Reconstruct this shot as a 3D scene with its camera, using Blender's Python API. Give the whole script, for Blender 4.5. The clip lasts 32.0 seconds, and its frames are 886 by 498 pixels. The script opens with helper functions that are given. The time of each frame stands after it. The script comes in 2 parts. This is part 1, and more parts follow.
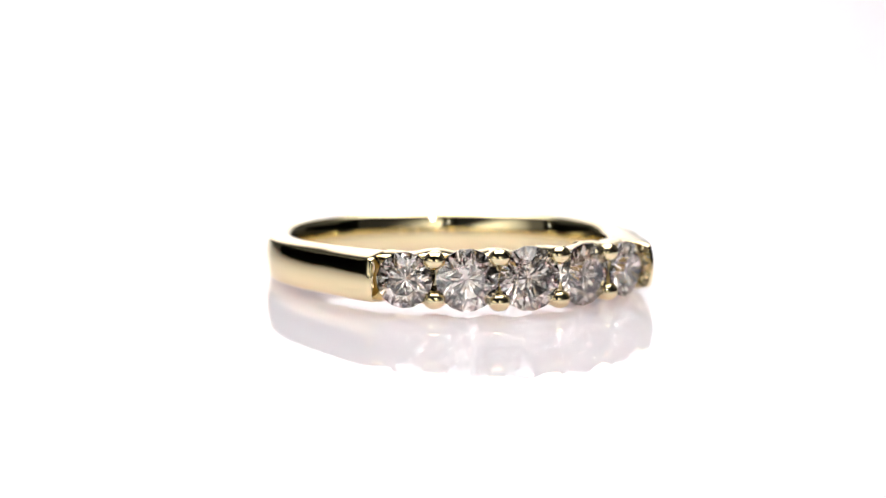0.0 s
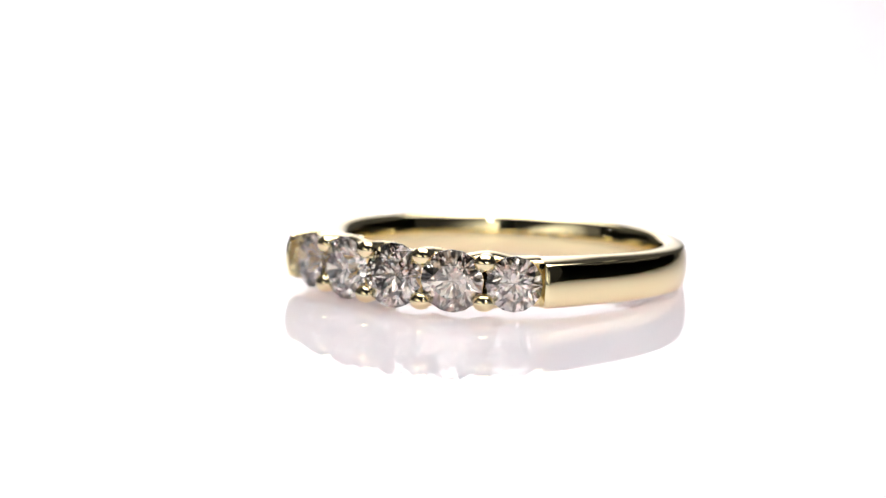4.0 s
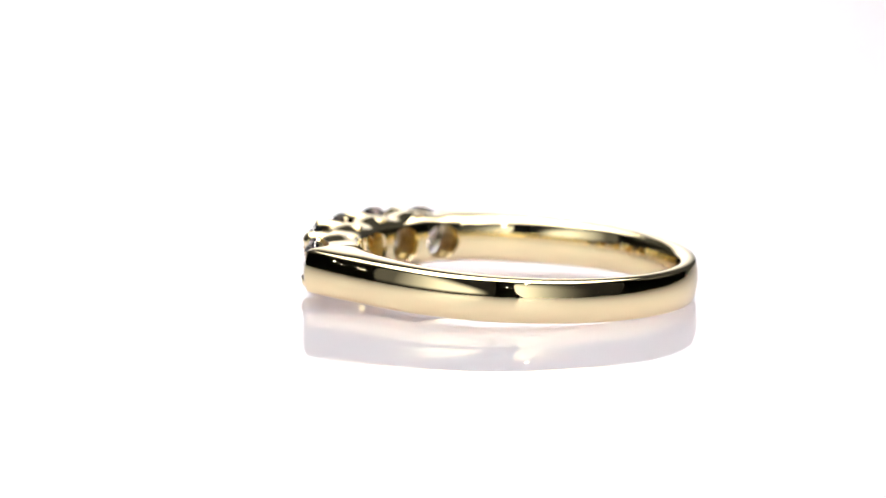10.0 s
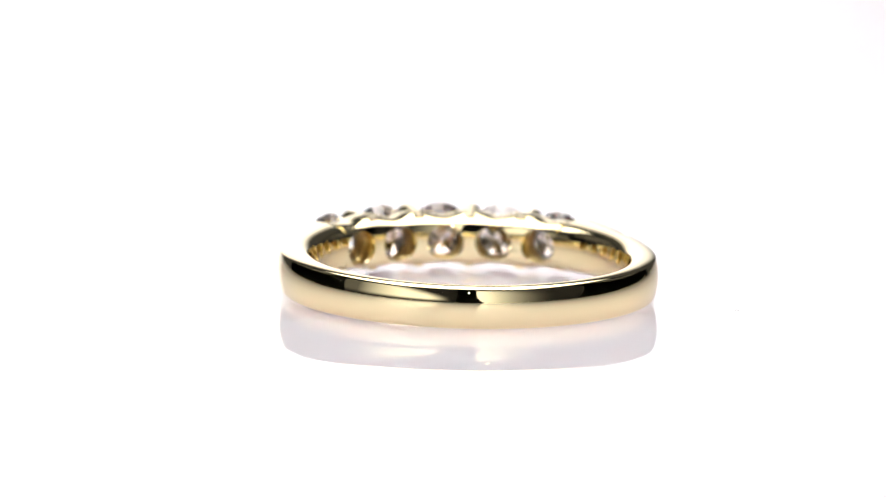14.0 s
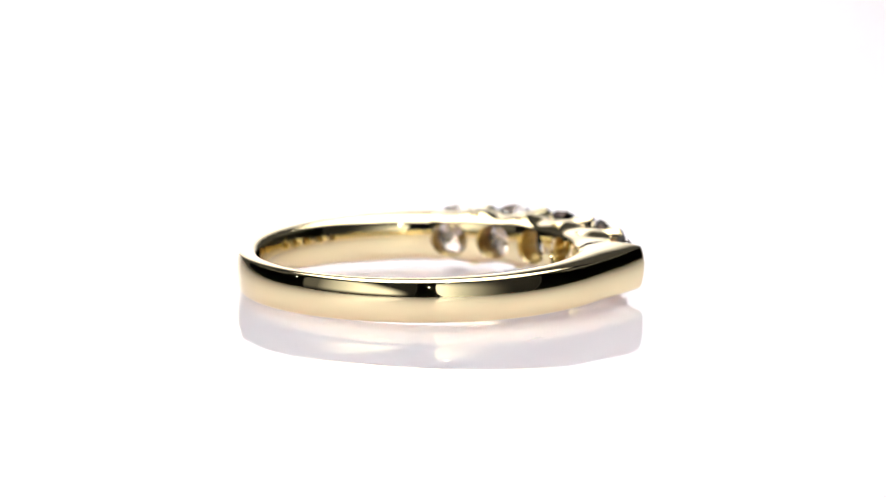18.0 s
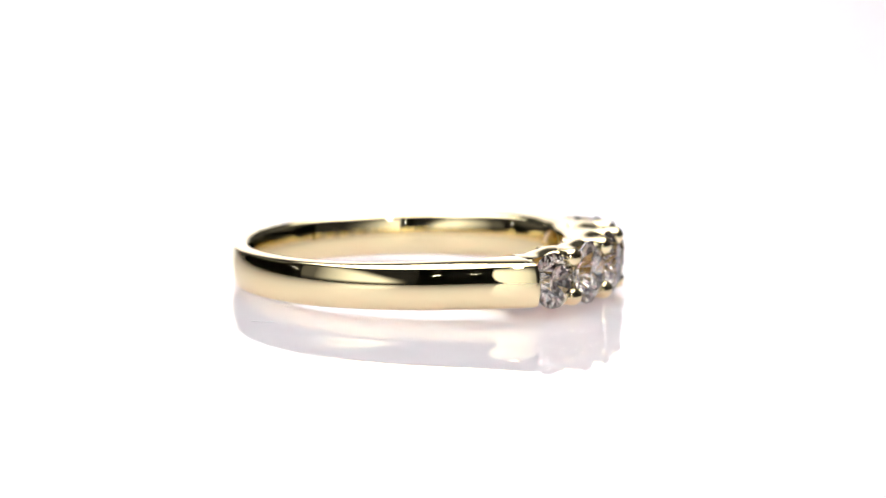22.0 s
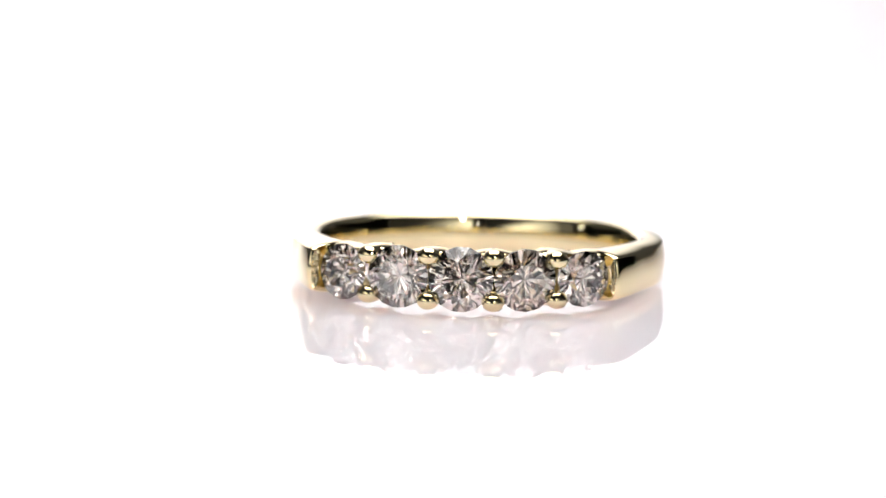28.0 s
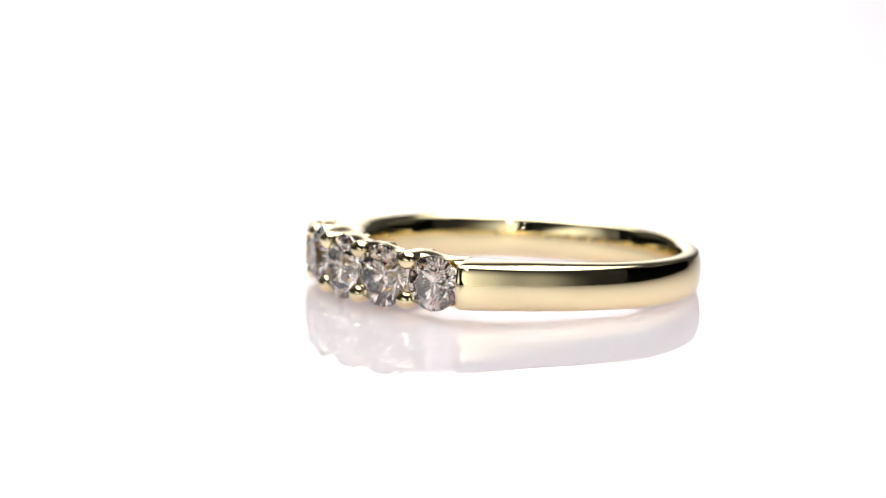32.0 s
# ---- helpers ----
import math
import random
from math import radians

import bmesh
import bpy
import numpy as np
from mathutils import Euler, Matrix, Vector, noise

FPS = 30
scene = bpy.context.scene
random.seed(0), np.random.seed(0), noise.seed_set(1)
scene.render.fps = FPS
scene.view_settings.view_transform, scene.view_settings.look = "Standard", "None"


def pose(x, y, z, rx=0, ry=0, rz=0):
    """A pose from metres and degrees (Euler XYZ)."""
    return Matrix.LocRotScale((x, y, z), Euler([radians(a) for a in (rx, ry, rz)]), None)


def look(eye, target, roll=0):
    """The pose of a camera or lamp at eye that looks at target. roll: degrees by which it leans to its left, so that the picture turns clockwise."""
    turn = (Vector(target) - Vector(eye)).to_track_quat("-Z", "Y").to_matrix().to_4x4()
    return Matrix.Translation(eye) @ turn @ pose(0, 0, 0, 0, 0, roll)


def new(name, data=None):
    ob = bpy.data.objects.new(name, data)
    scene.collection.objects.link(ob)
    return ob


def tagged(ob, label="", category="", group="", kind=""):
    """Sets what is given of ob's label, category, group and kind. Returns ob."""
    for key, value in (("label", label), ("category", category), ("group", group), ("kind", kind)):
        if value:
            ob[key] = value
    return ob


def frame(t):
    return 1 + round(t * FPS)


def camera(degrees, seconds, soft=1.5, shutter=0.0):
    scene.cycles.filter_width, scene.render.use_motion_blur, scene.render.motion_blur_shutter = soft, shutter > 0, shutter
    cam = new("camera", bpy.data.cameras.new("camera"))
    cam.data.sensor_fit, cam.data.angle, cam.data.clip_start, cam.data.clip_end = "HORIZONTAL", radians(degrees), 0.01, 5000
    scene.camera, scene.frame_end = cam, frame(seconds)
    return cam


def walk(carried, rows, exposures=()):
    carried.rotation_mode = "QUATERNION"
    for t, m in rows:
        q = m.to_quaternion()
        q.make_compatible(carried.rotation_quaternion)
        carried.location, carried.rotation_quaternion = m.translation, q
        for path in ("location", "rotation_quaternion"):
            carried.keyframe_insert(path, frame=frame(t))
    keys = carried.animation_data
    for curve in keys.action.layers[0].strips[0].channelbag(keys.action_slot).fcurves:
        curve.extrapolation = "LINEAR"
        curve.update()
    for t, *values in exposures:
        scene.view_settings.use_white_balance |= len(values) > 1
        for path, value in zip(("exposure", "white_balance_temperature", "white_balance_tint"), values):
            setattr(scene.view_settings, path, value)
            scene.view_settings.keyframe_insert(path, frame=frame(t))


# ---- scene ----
MM = 0.001
PERIOD = 25.994                      # one turn of the turntable, seconds

# ---- camera ----
cam = camera(7.81, 32.0, soft=1.3)
EYE = (0.0, -0.34587, 0.05870)
AIM = (-0.001285, -0.000444, 0.002265)
cam.data.dof.use_dof = True
cam.data.dof.focus_distance = 0.3405
cam.data.dof.aperture_fstop = 44.0
walk(cam, [(0.0, look(EYE, AIM, 1.07)), (32.0, look(EYE, AIM, 1.07))])

# ---- light ----
world = bpy.data.worlds.new("world")
scene.world = world
world.use_nodes = True
world.node_tree.nodes["Background"].inputs[0].default_value = (0.05, 0.05, 0.055, 1)
world.node_tree.nodes["Background"].inputs[1].default_value = 0.2
BACK_GLOW, TOP_GLOW, LEFT_GLOW, RIGHT_GLOW, SPOT_GLOW = 1.75, 5.25, 1.5, 1.6, 120.0


# ---- materials ----
def material(name):
    m = bpy.data.materials.new(name)
    m.use_nodes = True
    t = m.node_tree
    return m, t, t.nodes["Principled BSDF"]


def node(t, kind, **inputs):
    n = t.nodes.new(kind)
    for k, v in inputs.items():
        n.inputs[k.replace("_", " ")].default_value = v
    return n


def surface(name, colour, rough, metal=0.0, grain=0.0, size=500.0, bump=0.0, ior=1.5):
    """A plain surface with fine variation of colour and gloss, and relief where bump is set."""
    m, t, b = material(name)
    b.inputs["Metallic"].default_value = metal
    b.inputs["IOR"].default_value = ior
    co = t.nodes.new("ShaderNodeTexCoord")
    n1 = node(t, "ShaderNodeTexNoise", Scale=size, Detail=4.0)
    n2 = node(t, "ShaderNodeTexNoise", Scale=size * 0.13, Detail=3.0)
    t.links.new(co.outputs["Object"], n1.inputs["Vector"])
    t.links.new(co.outputs["Object"], n2.inputs["Vector"])
    mix = t.nodes.new("ShaderNodeMix")
    mix.data_type = "RGBA"
    dark = tuple(c * (1 - grain) for c in colour)
    mix.inputs[6].default_value = (*dark, 1)
    mix.inputs[7].default_value = (*colour, 1)
    add = t.nodes.new("ShaderNodeMath")
    add.operation = "MULTIPLY_ADD"
    add.inputs[1].default_value = 0.5
    t.links.new(n1.outputs["Fac"], add.inputs[0])
    half = t.nodes.new("ShaderNodeMath")
    half.operation = "MULTIPLY"
    half.inputs[1].default_value = 0.5
    t.links.new(n2.outputs["Fac"], half.inputs[0])
    t.links.new(half.outputs[0], add.inputs[2])
    t.links.new(add.outputs[0], mix.inputs[0])
    t.links.new(mix.outputs[2], b.inputs["Base Color"])
    r = t.nodes.new("ShaderNodeMapRange")
    r.inputs["To Min"].default_value = rough * 0.8
    r.inputs["To Max"].default_value = rough * 1.2
    t.links.new(n2.outputs["Fac"], r.inputs["Value"])
    t.links.new(r.outputs[0], b.inputs["Roughness"])
    if bump:
        bm_ = node(t, "ShaderNodeBump", Strength=1.0, Distance=bump)
        t.links.new(n1.outputs["Fac"], bm_.inputs["Height"])
        t.links.new(bm_.outputs[0], b.inputs["Normal"])
    return m


def glow(name, colour, strength, near=1.0, far=1.0, x0=0.0, x1=1.0, fades=()):
    """A lit diffuser whose brightness falls from near to far along its own x, from x0 to x1.
    Each of fades (axis, dim, full, slant) lets it rise smoothly from dark at dim to full, the limits moving by slant along x."""
    m, t, b = material(name)
    b.inputs["Base Color"].default_value = (0.025, 0.025, 0.025, 1)
    b.inputs["Specular IOR Level"].default_value = 0.0
    b.inputs["Roughness"].default_value = 0.6
    b.inputs["Emission Color"].default_value = (*colour, 1)
    co = t.nodes.new("ShaderNodeTexCoord")
    sep = t.nodes.new("ShaderNodeSeparateXYZ")
    t.links.new(co.outputs["Object"], sep.inputs[0])
    r = t.nodes.new("ShaderNodeMapRange")
    for k, v in (("From Min", x0), ("From Max", x1), ("To Min", near * strength), ("To Max", far * strength)):
        r.inputs[k].default_value = v
    t.links.new(sep.outputs[0], r.inputs["Value"])
    out = r.outputs[0]
    for axis, dim, full, *slant in fades:
        along = sep.outputs[axis]
        if slant:
            tilt = t.nodes.new("ShaderNodeMath")
            tilt.operation = "MULTIPLY_ADD"
            tilt.inputs[1].default_value = -slant[0]
            t.links.new(sep.outputs[0], tilt.inputs[0])
            t.links.new(along, tilt.inputs[2])
            along = tilt.outputs[0]
        f = t.nodes.new("ShaderNodeMapRange")
        f.interpolation_type = "SMOOTHSTEP"
        lo, hi, d, e = (dim, full, 0.0, 1.0) if dim < full else (full, dim, 1.0, 0.0)
        for k, v in (("From Min", lo), ("From Max", hi), ("To Min", d), ("To Max", e)):
            f.inputs[k].default_value = v
        t.links.new(along, f.inputs["Value"])
        mul = t.nodes.new("ShaderNodeMath")
        mul.operation = "MULTIPLY"
        t.links.new(out, mul.inputs[0])
        t.links.new(f.outputs[0], mul.inputs[1])
        out = mul.outputs[0]
    t.links.new(out, b.inputs["Emission Strength"])
    return m


def backlit(name, colour, strength, centre, r0, r1, rim):
    """A lit diffuser with its lamp behind one spot: full brightness within r0 of it, rim of that beyond r1."""
    m, t, b = material(name)
    b.inputs["Base Color"].default_value = (0.025, 0.025, 0.025, 1)
    b.inputs["Specular IOR Level"].default_value = 0.0
    b.inputs["Emission Color"].default_value = (*colour, 1)
    co = t.nodes.new("ShaderNodeTexCoord")
    d = t.nodes.new("ShaderNodeVectorMath")
    d.operation = "DISTANCE"
    d.inputs[1].default_value = centre
    t.links.new(co.outputs["Object"], d.inputs[0])
    r = t.nodes.new("ShaderNodeMapRange")
    r.interpolation_type = "SMOOTHSTEP"
    for k, v in (("From Min", r0), ("From Max", r1), ("To Min", strength), ("To Max", rim * strength)):
        r.inputs[k].default_value = v
    t.links.new(d.outputs["Value"], r.inputs["Value"])
    t.links.new(r.outputs[0], b.inputs["Emission Strength"])
    return m


GOLD = surface("polished_gold", (0.905, 0.785, 0.485), 0.04, 1.0, 0.03, 900.0)
# rougher cut finish for the seat walls, with the recess shade in its colour
GOLD_CUT_SHADED = surface("shaded_cut_gold", (0.74, 0.56, 0.23), 0.30, 1.0, 0.06, 1500.0)
ENGRAVED = surface("engraved_gold", (0.62, 0.47, 0.24), 0.3, 1.0, 0.2, 3000.0)
ACRYLIC = surface("white_acrylic", (0.885, 0.787, 0.855), 0.005, 0.0, 0.01, 60.0)
b_ = ACRYLIC.node_tree.nodes["Principled BSDF"].inputs
b_["Subsurface Weight"].default_value, b_["Subsurface Radius"].default_value, b_["Subsurface Scale"].default_value = 1.0, (1.0, 0.9, 0.9), 0.018
LACQUER = surface("black_lacquer", (0.012, 0.012, 0.013), 0.7, 0.0, 0.2, 80.0)
WALL = surface("dark_wall_paint", (0.05, 0.05, 0.055), 0.8, 0.0, 0.2, 12.0)
BOARD = surface("grey_floor", (0.09, 0.085, 0.08), 0.6, 0.0, 0.3, 8.0)
DESK = surface("desk_top", (0.12, 0.11, 0.10), 0.5, 0.0, 0.3, 20.0)
FEATHER = surface("stone_flaw", (0.62, 0.50, 0.42), 0.5, 0.0, 0.5, 4000.0)
BOARD_GREY = surface("grey_board", (0.10, 0.097, 0.092), 0.8, 0.0, 0.15, 30.0)
LINT = surface("grey_lint", (0.62, 0.6, 0.62), 0.9, 0.0, 0.3, 9000.0)


def gem(name, colour, facet_dark, size=2200.0):
    """Cut stone with small feathers; brown noise in its colour paints dark facet reflections."""
    m, t, b = material(name)
    co = t.nodes.new("ShaderNodeTexCoord")
    n = node(t, "ShaderNodeTexNoise", Scale=size, Detail=3.0, Roughness=0.6)
    t.links.new(co.outputs["Object"], n.inputs["Vector"])
    r = t.nodes.new("ShaderNodeMapRange")
    for k, v in (("From Min", 0.545), ("From Max", 0.60), ("To Min", 0.0), ("To Max", 1.0)):
        r.inputs[k].default_value = v
    t.links.new(n.outputs["Fac"], r.inputs["Value"])
    mix = t.nodes.new("ShaderNodeMix")
    mix.data_type = "RGBA"
    mix.inputs[6].default_value = (*colour, 1)
    mix.inputs[7].default_value = (*facet_dark, 1)
    t.links.new(r.outputs[0], mix.inputs[0])
    t.links.new(mix.outputs[2], b.inputs["Base Color"])
    b.inputs["Transmission Weight"].default_value = 1.0
    b.inputs["Roughness"].default_value = 0.0
    b.inputs["IOR"].default_value = 2.417
    return m


# second colour: brown patches painted in for the dark fragments among the facets
DIAMOND = gem("clear_diamond", (1.0, 0.925, 0.855), (0.46, 0.31, 0.20), 1900.0)
DIAMOND_BROWN = gem("faint_brown_diamond", (0.97, 0.87, 0.77), (0.38, 0.24, 0.15), 1700.0)


# ---- mesh helpers ----
def finish(name, me, mat, parent, label="", smooth=35.0):
    me.materials.append(mat)
    if smooth:
        me.polygons.foreach_set("use_smooth", [True] * len(me.polygons))
        me.set_sharp_from_angle(angle=radians(smooth))
    ob = new(name, me)
    if parent:
        ob.parent = parent
    if label:
        ob["label"] = label
    return ob


def part(name, bm, mat, parent, label="", smooth=35.0, scale=MM):
    bmesh.ops.recalc_face_normals(bm, faces=bm.faces)
    bm.transform(Matrix.Scale(scale, 4))
    me = bpy.data.meshes.new(name)
    bm.to_mesh(me)
    bm.free()
    return finish(name, me, mat, parent, label, smooth)


def loft(loops, close=False, caps=True):
    """A skin over loops of points; close joins the last loop to the first."""
    bm = bmesh.new()
    rows = [[bm.verts.new(p) for p in loop] for loop in loops]
    n, k = len(rows[0]), len(rows)
    for i in range(k if close else k - 1):
        a, b = rows[i], rows[(i + 1) % k]
        for j in range(n):
            bm.faces.new((a[j], a[(j + 1) % n], b[(j + 1) % n], b[j]))
    if caps and not close:
        bm.faces.new(rows[0][::-1])
        bm.faces.new(rows[-1])
    return bm


def lathe(profile, steps=48, m=None):
    """A solid of revolution about z from (radius, z) pairs."""
    bm = loft([[(r * math.cos(a), r * math.sin(a), z) for a in [2 * math.pi * i / steps for i in range(steps)]] for r, z in profile])
    if m:
        bm.transform(m)
    return bm


def box(w, d, h, x=0, y=0, z=0, bevel=0.0):
    bm = bmesh.new()
    bmesh.ops.create_cube(bm, size=1)
    bm.transform(Matrix.Translation((x, y, z)) @ Matrix.Diagonal((w, d, h, 1)))
    if bevel:
        bmesh.ops.bevel(bm, geom=bm.edges[:], offset=bevel, segments=2, affect="EDGES", profile=0.5)
    return bm


def thing(name, label, category, m=None, group=""):
    ob = new(name)
    ob.empty_display_size = 0.01
    if m is not None:
        ob.matrix_basis = m
    return tagged(ob, label, category, group)


def curve(points, x):
    """Smooth value at x through the (x, y) pairs."""
    xs, ys = zip(*points)
    if x <= xs[0]:
        return ys[0]
    for i in range(len(xs) - 1):
        if x <= xs[i + 1]:
            u = (x - xs[i]) / (xs[i + 1] - xs[i])
            s = lambda k: (ys[k + 1] - ys[k - 1]) / (xs[k + 1] - xs[k - 1]) if 0 < k < len(xs) - 1 else (ys[1] - ys[0]) / (xs[1] - xs[0]) if k == 0 else 0.0
            d = xs[i + 1] - xs[i]
            return (2 * u**3 - 3 * u**2 + 1) * ys[i] + (u**3 - 2 * u**2 + u) * d * s(i) + (3 * u**2 - 2 * u**3) * ys[i + 1] + (u**3 - u**2) * d * s(i + 1)
    return ys[-1]


# ---- the room ----
def room():
    for name, bm in (("wall_back", box(3.2, 0.1, 2.6, 0, 1.65, 0.5)), ("wall_front", box(3.2, 0.1, 2.6, 0, -1.65, 0.5)),
                     ("wall_left", box(0.1, 3.2, 2.6, -1.65, 0, 0.5)), ("wall_right", box(0.1, 3.2, 2.6, 1.65, 0, 0.5)),
                     ("ceiling", box(3.4, 3.4, 0.1, 0, 0, 1.85))):
        tagged(part(name, bm, WALL, None, smooth=0, scale=1), "dark painted studio " + name.split("_")[0], name.split("_")[0], kind="structure")
    tagged(part("floor", box(3.4, 3.4, 0.1, 0, 0, -0.85), BOARD, None, smooth=0, scale=1), "dark grey studio floor", "floor", kind="structure")


room()


def desk():
    ob = thing("desk", "plain dark desk under the turntable", "desk", pose(0, 0, -0.8))
    part("desktop", box(1.4, 1.3, 0.03, 0, 0, 0.735, 0.004), DESK, ob, scale=1)
    for x in (-0.65, 0.65):
        for y in (-0.6, 0.6):
            part("leg", box(0.05, 0.05, 0.72, x, y, 0.36, 0.003), DESK, ob, scale=1)


desk()


def turntable():
    ob = thing("turntable", "glossy white acrylic turntable disc, slowly turning", "turntable", pose(0, 0, -0.05))
    part("disc", lathe([(0.02, 0.042), (0.238, 0.042), (0.24, 0.044), (0.24, 0.048), (0.238, 0.05), (0.0005, 0.05)], 160), ACRYLIC, ob, scale=1)
    part("base", lathe([(0.09, 0.0), (0.092, 0.002), (0.092, 0.036), (0.09, 0.0418), (0.001, 0.0418)], 64), LACQUER, ob, scale=1)
    return ob


TABLE = turntable()


# ---- lamps ----
def outline(width, height, bulge, depth, y, grow=0.0):
    """An upright slab whose two ends are rounded by bulge metres; it faces -y."""
    pts = []
    for sx in (1, -1):
        for i in range(13):
            a = radians(-90 + 15 * i)
            pts.append((sx * (width / 2 - bulge + (bulge + grow) * math.cos(a)), height / 2 + sx * (height / 2 + grow) * math.sin(a)))
    return loft([[(x, y, z) for x, z in pts], [(x, y + depth, z) for x, z in pts]])


def softbox(name, label, width, height, m, mat, bulge, lift=0.0):
    """A framed light panel with rounded ends that faces its own -y; its foot is at z 0."""
    ob = thing(name, label, "light panel", m)
    bm = outline(width, height, bulge, 0.004, -0.008)
    bm.transform(Matrix.Translation((0, 0, lift + 0.006)))
    part("diffuser", bm, mat, ob, "glowing white diffuser", smooth=0, scale=1)
    bm = outline(width, height, bulge, 0.03, -0.002, 0.006)
    bm.transform(Matrix.Translation((0, 0, lift + 0.006)))
    part("case", bm, LACQUER, ob, smooth=0, scale=1)
    if lift:
        for x in (-width / 4, width / 4):
            part("foot", box(0.02, 0.03, lift + 0.004, x, 0.012, (lift + 0.004) / 2), LACQUER, ob, smooth=0, scale=1)
    return ob


def panel_between(a, b, height, name, label, mat_maker, bulge=0.01, lift=0.0):
    """An upright light panel on the desk from plan point a to b, facing the turntable."""
    ax, ay = a
    bx, by = b
    w = math.hypot(bx - ax, by - ay)
    mid = ((ax + bx) / 2, (ay + by) / 2)
    turn = math.degrees(math.atan2(by - ay, bx - ax))
    return softbox(name, label, w, height, pose(mid[0], mid[1], -0.05, 0, 0, turn), mat_maker(w), bulge, lift)


def spot(az, dist, z=0.0):
    """Plan point seen from the ring az degrees to the right of the way to the camera."""
    a = radians(-90 + az)
    return dist * math.cos(a), dist * math.sin(a)


panel_between((-0.33, 0.33), (0.30, 0.33), 0.36, "backlight_panel", "tall white back-lit panel behind the turntable",
              lambda w: backlit("backlight", (1.0, 0.97, 0.97), BACK_GLOW, (-0.04, 0, 0.135), 0.055, 0.159, 0.02))
panel_between(spot(-7, 0.41), spot(-77, 0.31), 0.25, "side_light_panel", "white light panel beside the camera",
              lambda w: glow("left_diffuser", (1.0, 0.98, 0.93), LEFT_GLOW, 1.0, 0.07, 0.02 * w, 0.36 * w, ((2, 0.178, 0.115, 0.36), (2, 0.05, 0.08), (0, -0.42 * w, -0.14 * w))), 0.02, 0.04)
panel_between(spot(74, 0.30), spot(6, 0.41), 0.25, "side_light_panel", "white light panel beside the camera",
              lambda w: glow("right_diffuser", (1.0, 0.98, 0.93), RIGHT_GLOW, 0.0, 1.0, -0.5 * w, 0.45 * w, ((2, 0.19, 0.11, 0.35), (0, -0.26 * w, 0.46 * w))), 0.06, 0.04)


def side_board(x):
    """A grey board hung on two rods beside the rear half of the turntable."""
    ob = thing("side_board", "matt grey board hung beside the turntable", "board", pose(x, 0.2, 0.1), "boards beside the turntable")
    part("board", box(0.006, 0.32, 0.42, 0, 0, 0.21, 0.001), BOARD_GREY, ob, scale=1)
    for y in (-0.12, 0.12):
        part("rod", box(0.005, 0.005, 1.28, 0, y, 1.06), LACQUER, ob, scale=1)


side_board(-0.37)
side_board(0.37)


def top_light():
    ob = thing("overhead_softbox", "square white softbox hung over the turntable", "softbox", pose(0, 0.06, 0.42))
    part("diffuser", box(0.56, 0.64, 0.004, 0, 0, 0), glow("top_diffuser", (1.0, 0.98, 0.97), TOP_GLOW, fades=((1, -0.32, -0.12), (0, -0.28, -0.16), (0, 0.28, 0.16))), ob, "glowing white diffuser", smooth=0, scale=1)
    part("case", box(0.572, 0.652, 0.06, 0, 0, 0.0325), LACQUER, ob, scale=1)
    part("rod", box(0.012, 0.012, 1.317, 0, 0, 0.7215), LACQUER, ob, scale=1)


top_light()


def small_lamp(az, el, dist, w, h, label, mat):
    """A small lamp head hung on a thin rod, seen from the ring at az, el."""
    a, e = radians(-90 + az), radians(el)
    p = Vector((dist * math.cos(e) * math.cos(a), dist * math.cos(e) * math.sin(a), dist * math.sin(e)))
    ob = thing("lamp", label, "lamp", pose(*p))
    head = look((0, 0, 0), -p)
    bm = box(w, h, 0.002)
    bm.transform(head)
    part("bulb", bm, mat, ob, "glowing white window", smooth=0, scale=1)
    bm = box(w + 0.002, h + 0.002, 0.008, 0, 0, 0.0055)
    bm.transform(head)
    part("housing", bm, LACQUER, ob, smooth=0, scale=1)
    up = head @ Vector((0, 0, 0.006))
    part("rod", box(0.003, 0.003, 1.8 - p.z - up.z, up.x, up.y, (1.8 - p.z + up.z) / 2), LACQUER, ob, smooth=0, scale=1)


SPARK = glow("lamp_window", (1.0, 0.99, 0.97), SPOT_GLOW)
GLIM = glow("small_lamp_window", (1.0, 0.99, 0.97), 0.4 * SPOT_GLOW)
small_lamp(13, 27, 0.325, 0.013, 0.016, "small lit lamp with a rectangular window on a rod", SPARK)
small_lamp(1, 17, 0.365, 0.0045, 0.0045, "tiny lit lamp on a thin rod above the camera", GLIM)
small_lamp(-85.5, 14, 0.5, 0.0045, 0.0045, "small lit lamp on a thin rod", GLIM)
small_lamp(-81, 12, 0.5, 0.0030, 0.0030, "small lit lamp on a thin rod", GLIM)


# ---- the ring (millimetres; its head lies along +x, its middle plane is z 0) ----
R_IN = 8.46
END = 42.5                                       # half angle of the row of stones
R_OUT = [(42, 12.16), (52, 11.36), (62, 10.75), (75, 10.4), (90, 10.2), (105, 10.06), (120, 9.9), (150, 9.66), (180, 9.6)]
HALF = [(42, 1.37), (65, 1.33), (90, 1.26), (130, 1.19), (180, 1.16)]
# angle, diameter, distance of the girdle from the ring's centre
STONES = [(-34.8, 3.04, 11.28), (-17.7, 3.42, 11.1), (0.0, 3.52, 11.05), (17.7, 3.42, 11.1), (34.8, 3.04, 11.18)]
SEATS = [(-35.0, 3.12, 11.3), *STONES[1:4], (35.0, 3.12, 11.2)]


def polar(r, deg, z):
    a = radians(deg)
    return r * math.cos(a), r * math.sin(a), z


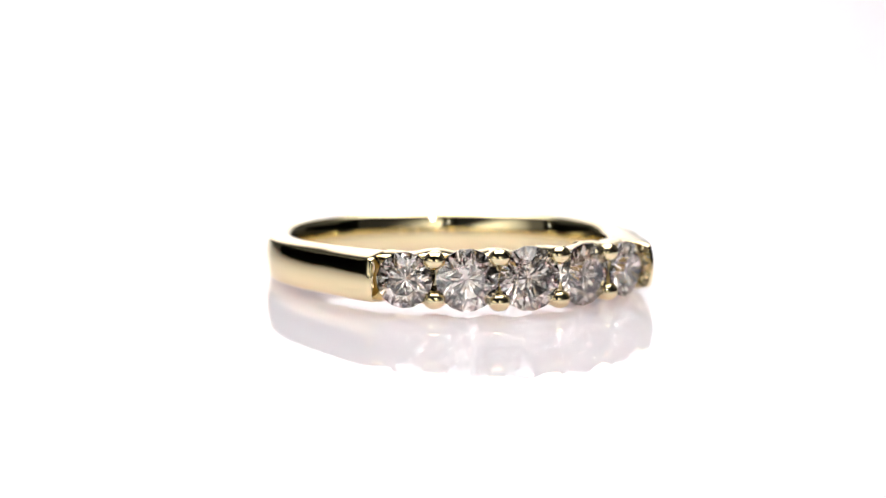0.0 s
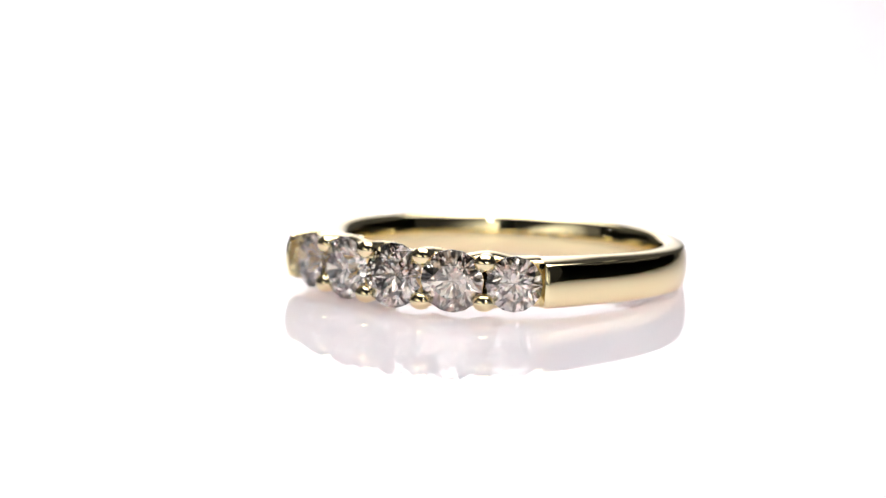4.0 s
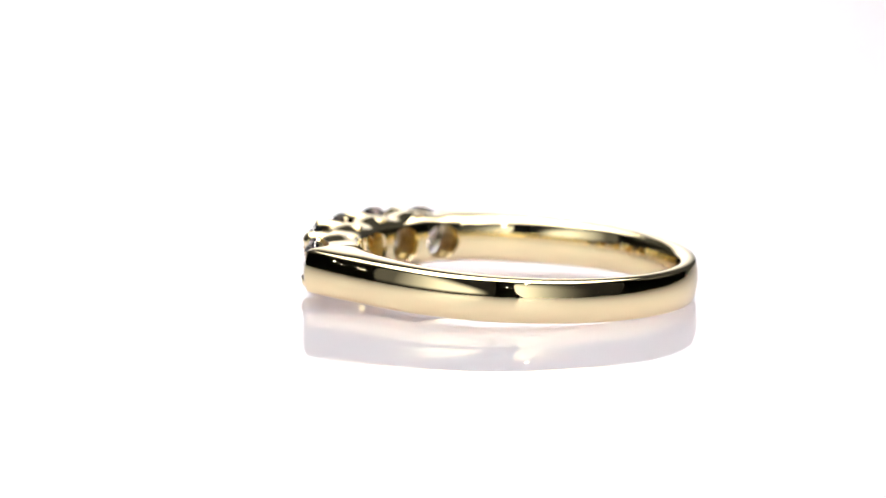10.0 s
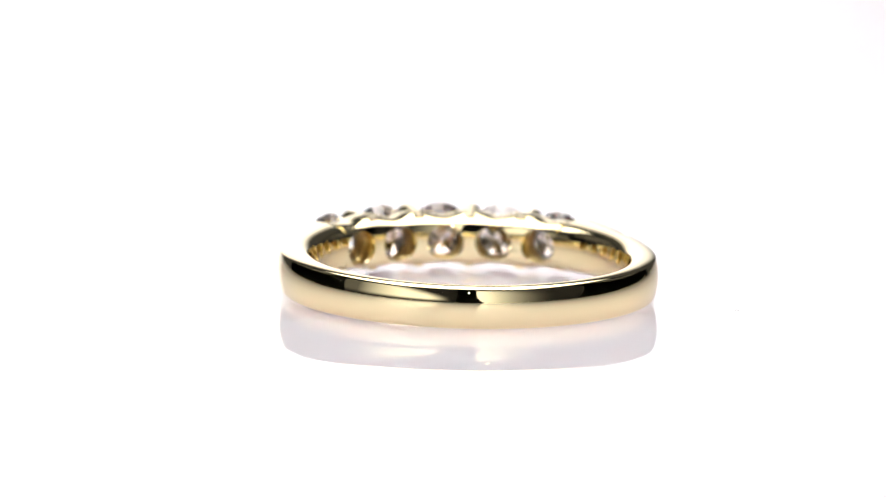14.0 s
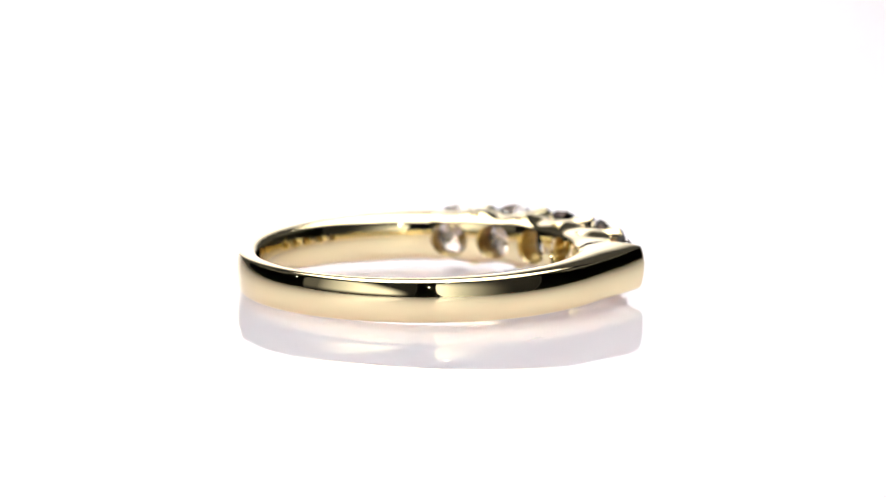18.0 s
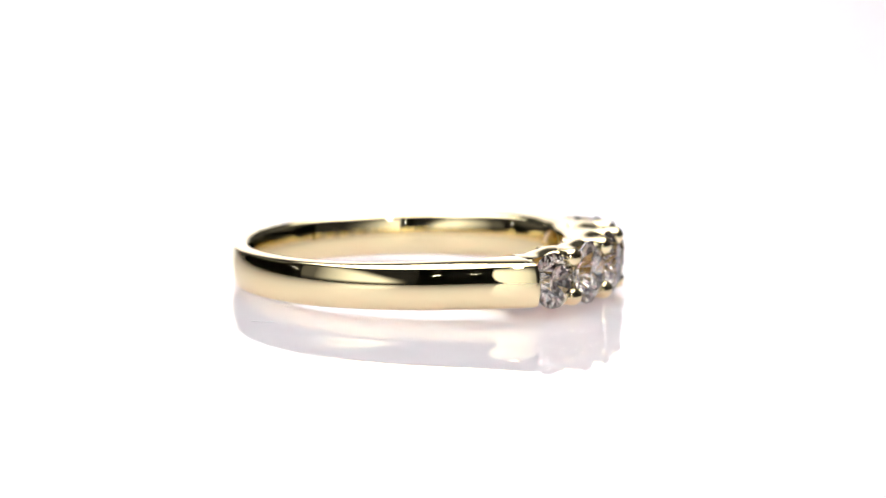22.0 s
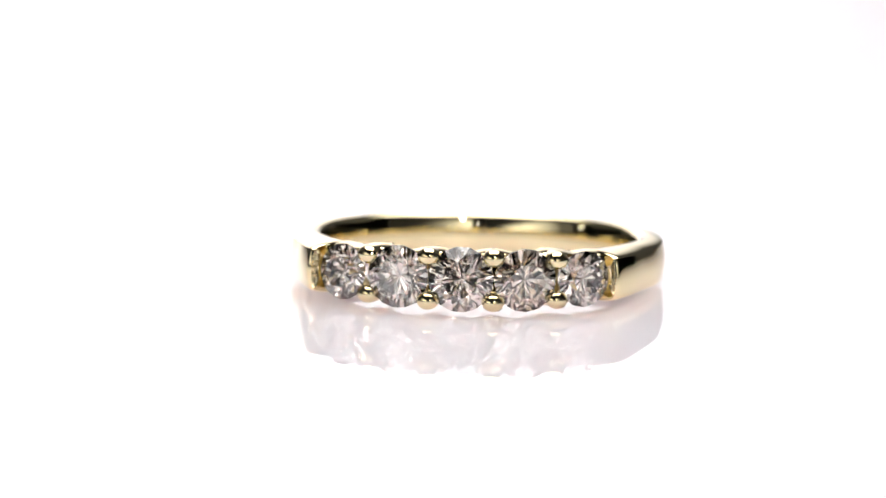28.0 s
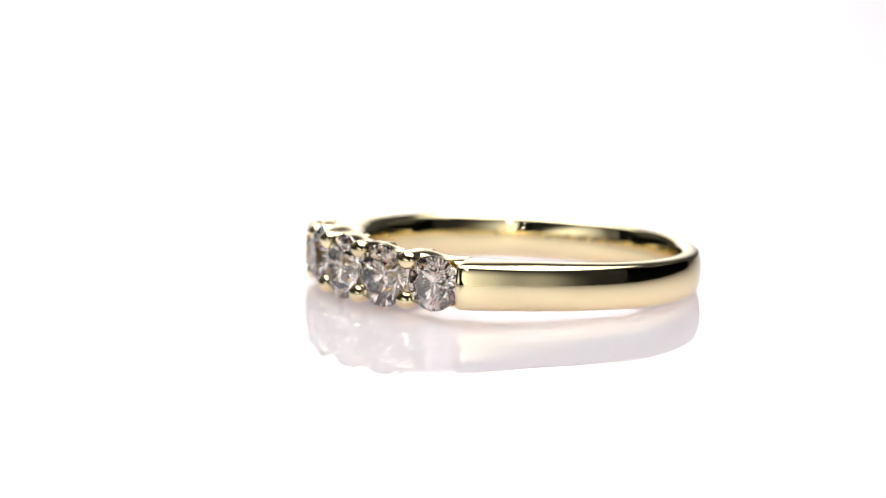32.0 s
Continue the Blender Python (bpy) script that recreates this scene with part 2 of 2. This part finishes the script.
def section(r0, r1, h, dome, fillet=0.27, inner=0.5, hollow=0.22):
    """Cross-section as (r, z): evenly bulging inside and outside, with crowned sides of height fillet and inner."""
    out = lambda z: r1 - dome * (z / h) ** 2
    inn = lambda z: r0 + hollow * (z / h) ** 2
    zc, zi = h - fillet, h - inner
    s_out, s_in = 2 * dome * zc / h**2, 2 * hollow * zi / h**2
    k_out, k_in = out(zc) - fillet * s_out, inn(zi) + inner * s_in      # where the tangents meet the crown
    mid = k_out - 0.52 * (k_out - k_in)

    def bend(p, u):
        w = ((1 - u) ** 3, 3 * u * (1 - u) ** 2, 3 * u * u * (1 - u), u**3)
        return tuple(sum(a * q[k] for a, q in zip(w, p)) for k in (0, 1))

    half = [(out(zc * i / 12), zc * i / 12) for i in range(13)]
    edge = ((out(zc), zc), (out(zc) - 0.13 * s_out, zc + 0.13), (mid + 0.60 * (k_out - mid), h - 0.015), (mid, h))
    half += [bend(edge, (i / 16) ** 1.3) for i in range(1, 17)]
    edge = ((mid, h), (k_in + 0.35 * (mid - k_in), h), (inn(zi) + 0.55 * inner * s_in, zi + 0.55 * inner), (inn(zi), zi))
    half += [bend(edge, i / 14) for i in range(1, 15)]
    half += [(inn(zi * i / 8), zi * i / 8) for i in range(7, -1, -1)]
    return half + [(r, -z) for r, z in half[-2:0:-1]]


def band(a0, a1, step, shape):
    n = round((a1 - a0) / step)
    loops = []
    fine = [a0 + 0.12, a0 + 0.3, a0 + 0.5, a0 + 0.8, a1 - 0.8, a1 - 0.5, a1 - 0.3, a1 - 0.12]
    for d in sorted([a0 + (a1 - a0) * i / n for i in range(n + 1)] + fine):
        loops.append([polar(r, d, z) for r, z in shape(d)])
    return loft(loops)


def cutter(angle, size, g):
    """The seat drilled for a stone: a hole inside, a cone, and a straight wall past the girdle."""
    prof = [(0.001, 7.0), (1.0, 7.0), (1.0, R_IN + 0.02), (0.92, R_IN + 0.12), (0.88, R_IN + 1.25), (size * 0.37, g - 0.85), (size * 0.47, g - 0.60), (size * 0.50, g - 0.30), (size * 0.505, g), (size * 0.505, 13.0), (0.001, 13.0)]
    return lathe(prof, 56, Matrix.Rotation(radians(angle), 4, "Z") @ Matrix.Rotation(radians(90), 4, "Y"))


def seat_radius(t, size, g):
    """Radius of a stone's seat at distance t from the ring's centre."""
    return float(np.interp(t, (7.0, R_IN + 1.25, g - 0.85, g - 0.60, g - 0.30, g), (0.92, 0.88, size * 0.37, size * 0.47, size * 0.50, size * 0.505)))


def carved(bm, cuts):
    """The mesh bm with the solids in cuts taken away, as mesh data in millimetres."""
    made = []
    for k, b in enumerate([bm] + cuts):
        bmesh.ops.recalc_face_normals(b, faces=b.faces)
        me = bpy.data.meshes.new("blank")
        b.to_mesh(me)
        b.free()
        made.append(new("blank", me))
    for o in made[1:]:
        mod = made[0].modifiers.new("cut", "BOOLEAN")
        mod.object, mod.operation, mod.solver = o, "DIFFERENCE", "EXACT"
    bpy.context.view_layer.update()
    got = bpy.data.meshes.new_from_object(made[0].evaluated_get(bpy.context.evaluated_depsgraph_get()))
    for o in made:
        data = o.data
        bpy.data.objects.remove(o)
        bpy.data.meshes.remove(data)
    got.materials.clear()
    got.transform(Matrix.Scale(MM, 4))
    return got


def brilliant(size, turn, deep, rng):
    """A round brilliant, not quite regular: girdle at z 0, table up, culet down, 57 facets."""
    R = size / 2
    table, crown, pav, gir = 0.56 * R, 0.32 * R, deep * R, 0.025 * R
    bm = bmesh.new()
    def ring(r, z, n, off, loose=0.0):
        at = [(2 * math.pi * (i + off + rng.uniform(-loose, loose)) / n + turn, r * (1 + rng.uniform(-loose, loose) * 0.6), z * (1 + rng.uniform(-loose, loose))) for i in range(n)]
        return [bm.verts.new((q * math.cos(a), q * math.sin(a), w)) for a, q, w in at]

    T = ring(table, crown, 8, 0.0)
    S = ring(0.755 * R, crown * 0.56, 8, 0.5, 0.09)
    G = ring(R, gir, 16, 0.0)
    H = ring(R, -gir, 16, 0.0)
    L = ring(0.24 * R, -pav * 0.78, 8, 0.5, 0.12)
    C = bm.verts.new((0, 0, -pav))
    bm.faces.new(T)
    for i in range(8):
        j = (i + 1) % 8
        bm.faces.new((T[i], S[i], T[j]))                               # star
        bm.faces.new((T[j], S[i], G[2 * j], S[j]))                     # kite
        g0, g1, g2 = G[2 * i], G[2 * i + 1], G[(2 * i + 2) % 16]
        bm.faces.new((S[i], g0, g1))
        bm.faces.new((S[i], g1, g2))
        h0, h1, h2 = H[2 * i], H[2 * i + 1], H[(2 * i + 2) % 16]
        bm.faces.new((L[i], h1, h0))
        bm.faces.new((L[i], h2, h1))
        bm.faces.new((C, L[j], H[2 * j], L[i]))                        # pavilion main
    for i in range(16):
        j = (i + 1) % 16
        bm.faces.new((G[i], H[i], H[j], G[j]))
    return bm


def feathers(R, rng):
    """Thin crooked flakes scattered inside a stone of radius R."""
    bm = bmesh.new()
    for _ in range(11):
        q, u, z = rng.uniform(0, 2 * math.pi), R * 0.72 * math.sqrt(rng.random()), 0.0
        z = rng.uniform(-0.72 * (R - u) * 0.86, 0.12 * R)
        size = R * rng.uniform(0.03, 0.10)
        m = Matrix.Translation((u * math.cos(q), u * math.sin(q), z)) @ Euler([rng.uniform(0, 6.3) for _ in range(3)]).to_matrix().to_4x4()
        rim = [bm.verts.new(m @ Vector((size * rng.uniform(0.4, 1) * math.cos(k * 1.05), size * rng.uniform(0.4, 1) * math.sin(k * 1.05), 0))) for k in range(6)]
        top, low = (bm.verts.new(m @ Vector((0, 0, w * size))) for w in (0.12, -0.12))
        for k in range(6):
            bm.faces.new((rim[k], rim[(k + 1) % 6], top))
            bm.faces.new((rim[(k + 1) % 6], rim[k], low))
    return bm


def prong(angle, side):
    """A shared claw: a round post that leans from the gallery over the girdle, with a domed tip."""
    z = 1.18 if abs(angle) < 15 else 1.05
    foot, tip = Vector((9.0, 0, side * 1.06)), Vector((11.22, 0, side * z))
    loops = []
    for i in range(17):
        if i < 9:                                              # post, widening outward
            u = i / 8
            c, w, h = foot.lerp(tip, u), 0.34 + 0.26 * u, 0.40 + 0.09 * u
        else:                                                  # domed tip
            a = radians(11.1 * (i - 8))
            c, w, h = tip + Vector((0.46 * math.sin(a), 0, 0)), 0.60 * max(math.cos(a), 0.03), 0.49 * max(math.cos(a), 0.03)
        loop = []
        for j in range(28):
            q = 2 * math.pi * j / 28
            p = 0.75 + 0.25 * min(i / 8, 1)                    # squarish at the foot
            x, y = math.cos(q), math.sin(q)
            loop.append(c + Vector((0, w * math.copysign(abs(x) ** p, x), h * math.copysign(abs(y) ** p, y))))
        loops.append(loop)
    bm = loft(loops)
    bm.transform(Matrix.Rotation(radians(angle), 4, "Z"))
    return bm


def hallmark():
    """Worn strokes stamped along the inner face of the shank."""
    bm = bmesh.new()
    rng = random.Random(4)
    d = 226.0
    while d < 272:
        w = rng.uniform(0.25, 0.6)
        for _ in range(3):
            a = d + rng.uniform(0, 1) * math.degrees(w / R_IN)
            z = 0.12 + rng.uniform(-0.16, 0.16)
            b = box(0.008, rng.uniform(0.04, 0.11), rng.uniform(0.06, 0.20))
            b.transform(Matrix.Translation(polar(R_IN - 0.003, a, z)) @ Matrix.Rotation(radians(a), 4, "Z") @ Matrix.Rotation(rng.uniform(-0.5, 0.5), 4, "X"))
            me = bpy.data.meshes.new("stroke")
            b.to_mesh(me)
            b.free()
            bm.from_mesh(me)
            bpy.data.meshes.remove(me)
        d += math.degrees(w / R_IN) + 1.6 + (4 if rng.random() < 0.15 else 0)
    return bm


TILT = 1.95
INNER = lambda p: 0.30 + 0.34 * max(0.0, 1 - abs(p - 50) / 45) ** 0.8      # the inner edge is softest at the shoulders


def ring():
    ob = thing("gold_ring", "polished yellow gold ring with five round diamonds lying flat", "ring")
    cuts = lambda: [cutter(*st) for st in SEATS]
    ends = lambda: [cutter(*st) for st in (SEATS[0], SEATS[-1])]

    def shank_shape(d):
        p = abs(d - 360 if d > 180 else d)
        h = curve(HALF, p)
        lip = max(0.0, 1 - (p - END) / 1.2) ** 2 * 0.18         # rounded end edges
        flare = 0.19 * (max(0.0, 72 - p) / 30) ** 2 if d > 180 else 0.0   # one shoulder stands out further
        return section(R_IN, curve(R_OUT, p) + flare - lip, h - lip * 0.3, 0.165 * h * h, 0.21 + 0.16 * max(0.0, 1 - abs(p - 62) / 45), INNER(p))

    shank = carved(band(END, 360 - END, 1.5, shank_shape), ends())
    finish("shank", shank, GOLD, ob, smooth=40)
    def gallery_shape(d):
        swell = 0.5 - 0.5 * math.cos(2 * math.pi * d / 17.9)    # fullest between the stones
        h = 1.29 + 0.27 * swell**0.75 if abs(d) < 35.8 else 1.29 + 0.08 * min(1.0, (abs(d) - 35.8) / 5)
        side = (abs(d) / END) ** 3                              # runs into the shank's section
        k = (1.26 + 0.10 * side) / h
        inner = lambda r: k + (1 - k) * min(1.0, max(0.0, (r - R_IN - 0.2) / 1.1))
        return [(r, z * inner(r)) for r, z in section(R_IN + 0.004, 10.82, h, 0.06, 0.30, 0.34 + (INNER(42.5) - 0.34) * side, 0.18 + 0.04 * side)]

    slots = []
    for a in (-26.7, -8.95, 8.95, 26.7):                        # dark gaps between the claws of neighbouring stones
        b = box(1.7, 0.7, 1.3, 10.9)
        b.transform(Matrix.Rotation(radians(a), 4, "Z"))
        slots.append(b)
    gallery = carved(band(-END, END, 1.25, gallery_shape), cuts() + slots)
    gold_ring_part = finish("gallery", gallery, GOLD, ob, "pierced gold gallery under the stones", smooth=40)
    # seat walls get the rough cut gold, darkened in colour for their shade
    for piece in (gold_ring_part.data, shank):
        piece.materials.append(GOLD_CUT_SHADED)
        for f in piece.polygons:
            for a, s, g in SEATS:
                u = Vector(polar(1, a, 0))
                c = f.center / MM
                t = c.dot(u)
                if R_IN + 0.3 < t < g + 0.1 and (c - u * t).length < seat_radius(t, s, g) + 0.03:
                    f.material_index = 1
    for k, (a, s, g) in enumerate(STONES):
        rng = random.Random(20 + k)
        bm = brilliant(s - 0.02, 0.3 + 1.1 * k, (0.87, 0.88, 0.86, 0.89, 0.88)[k], rng)
        lean = Euler((radians(rng.uniform(-3.5, 3.5)), radians(rng.uniform(-3.5, 3.5)), 0)).to_matrix().to_4x4()
        bm.transform(Matrix.Rotation(radians(a), 4, "Z") @ Matrix.Rotation(radians(90), 4, "Y") @ Matrix.Translation((0, 0, g)) @ lean)
        stone = part("diamond", bm, DIAMOND_BROWN if k in (3,) else DIAMOND, ob, "round brilliant-cut diamond", smooth=0)
        bm = feathers(s / 2, rng)
        bm.transform(Matrix.Rotation(radians(a), 4, "Z") @ Matrix.Rotation(radians(90), 4, "Y") @ Matrix.Translation((0, 0, g)) @ lean)
        part("inclusions", bm, FEATHER, stone, "small pale and brown flaws inside the stone", smooth=0)
    for a in (-26.7, -8.95, 8.95, 26.7):
        for side in (-1, 1):
            part("prong", prong(a, side), GOLD, ob)
    part("hallmark", hallmark(), ENGRAVED, ob, "worn stamped marks", smooth=0)
    return ob


RING = ring()


def fibre():
    """A curled grey lint fibre, 1.4 mm long, that lies on the disc."""
    loops = []
    for i in range(25):
        u = i / 24
        c = Vector((0.22 * math.sin(2 * math.pi * u) - 0.45 * (u - 0.5), 1.4 * (u - 0.5), 0.035 + 0.05 * math.sin(math.pi * u) ** 2))
        w = 0.015 * (0.55 + 0.45 * math.sin(math.pi * u))
        loops.append([c + Vector((w * math.cos(q), 0, w * math.sin(q))) for q in [math.pi * k / 4 for k in range(8)]])
    return tagged(part("lint_fibre", loft(loops), LINT, None), "thin curled grey lint fibre on the white disc", "lint")


LINT_FIBRE = fibre()


# ---- movement ----
def motions():
    bpy.context.view_layer.update()
    seat = Matrix.Rotation(radians(-TILT), 4, "Y")
    low = min((seat @ v.co).z for p in RING.children for v in p.data.vertices)
    seat = Matrix.Translation((-0.96 * MM, 3.18 * MM, -low)) @ Matrix.Rotation(radians(-67.0), 4, "Z") @ seat
    times = [0.5 * i for i in range(65)]
    turn = lambda t: Matrix.Rotation(-2 * math.pi * t / PERIOD, 4, "Z")
    walk(RING, [(t, turn(t) @ seat) for t in times])
    walk(TABLE, [(t, Matrix.Translation((0, 0, -0.05)) @ turn(t)) for t in times])
    at = pose(15.65 * MM * math.cos(radians(172.5)), 15.65 * MM * math.sin(radians(172.5)), 0, 0, 0, 184)
    walk(LINT_FIBRE, [(t, turn(t) @ at) for t in times])


motions()
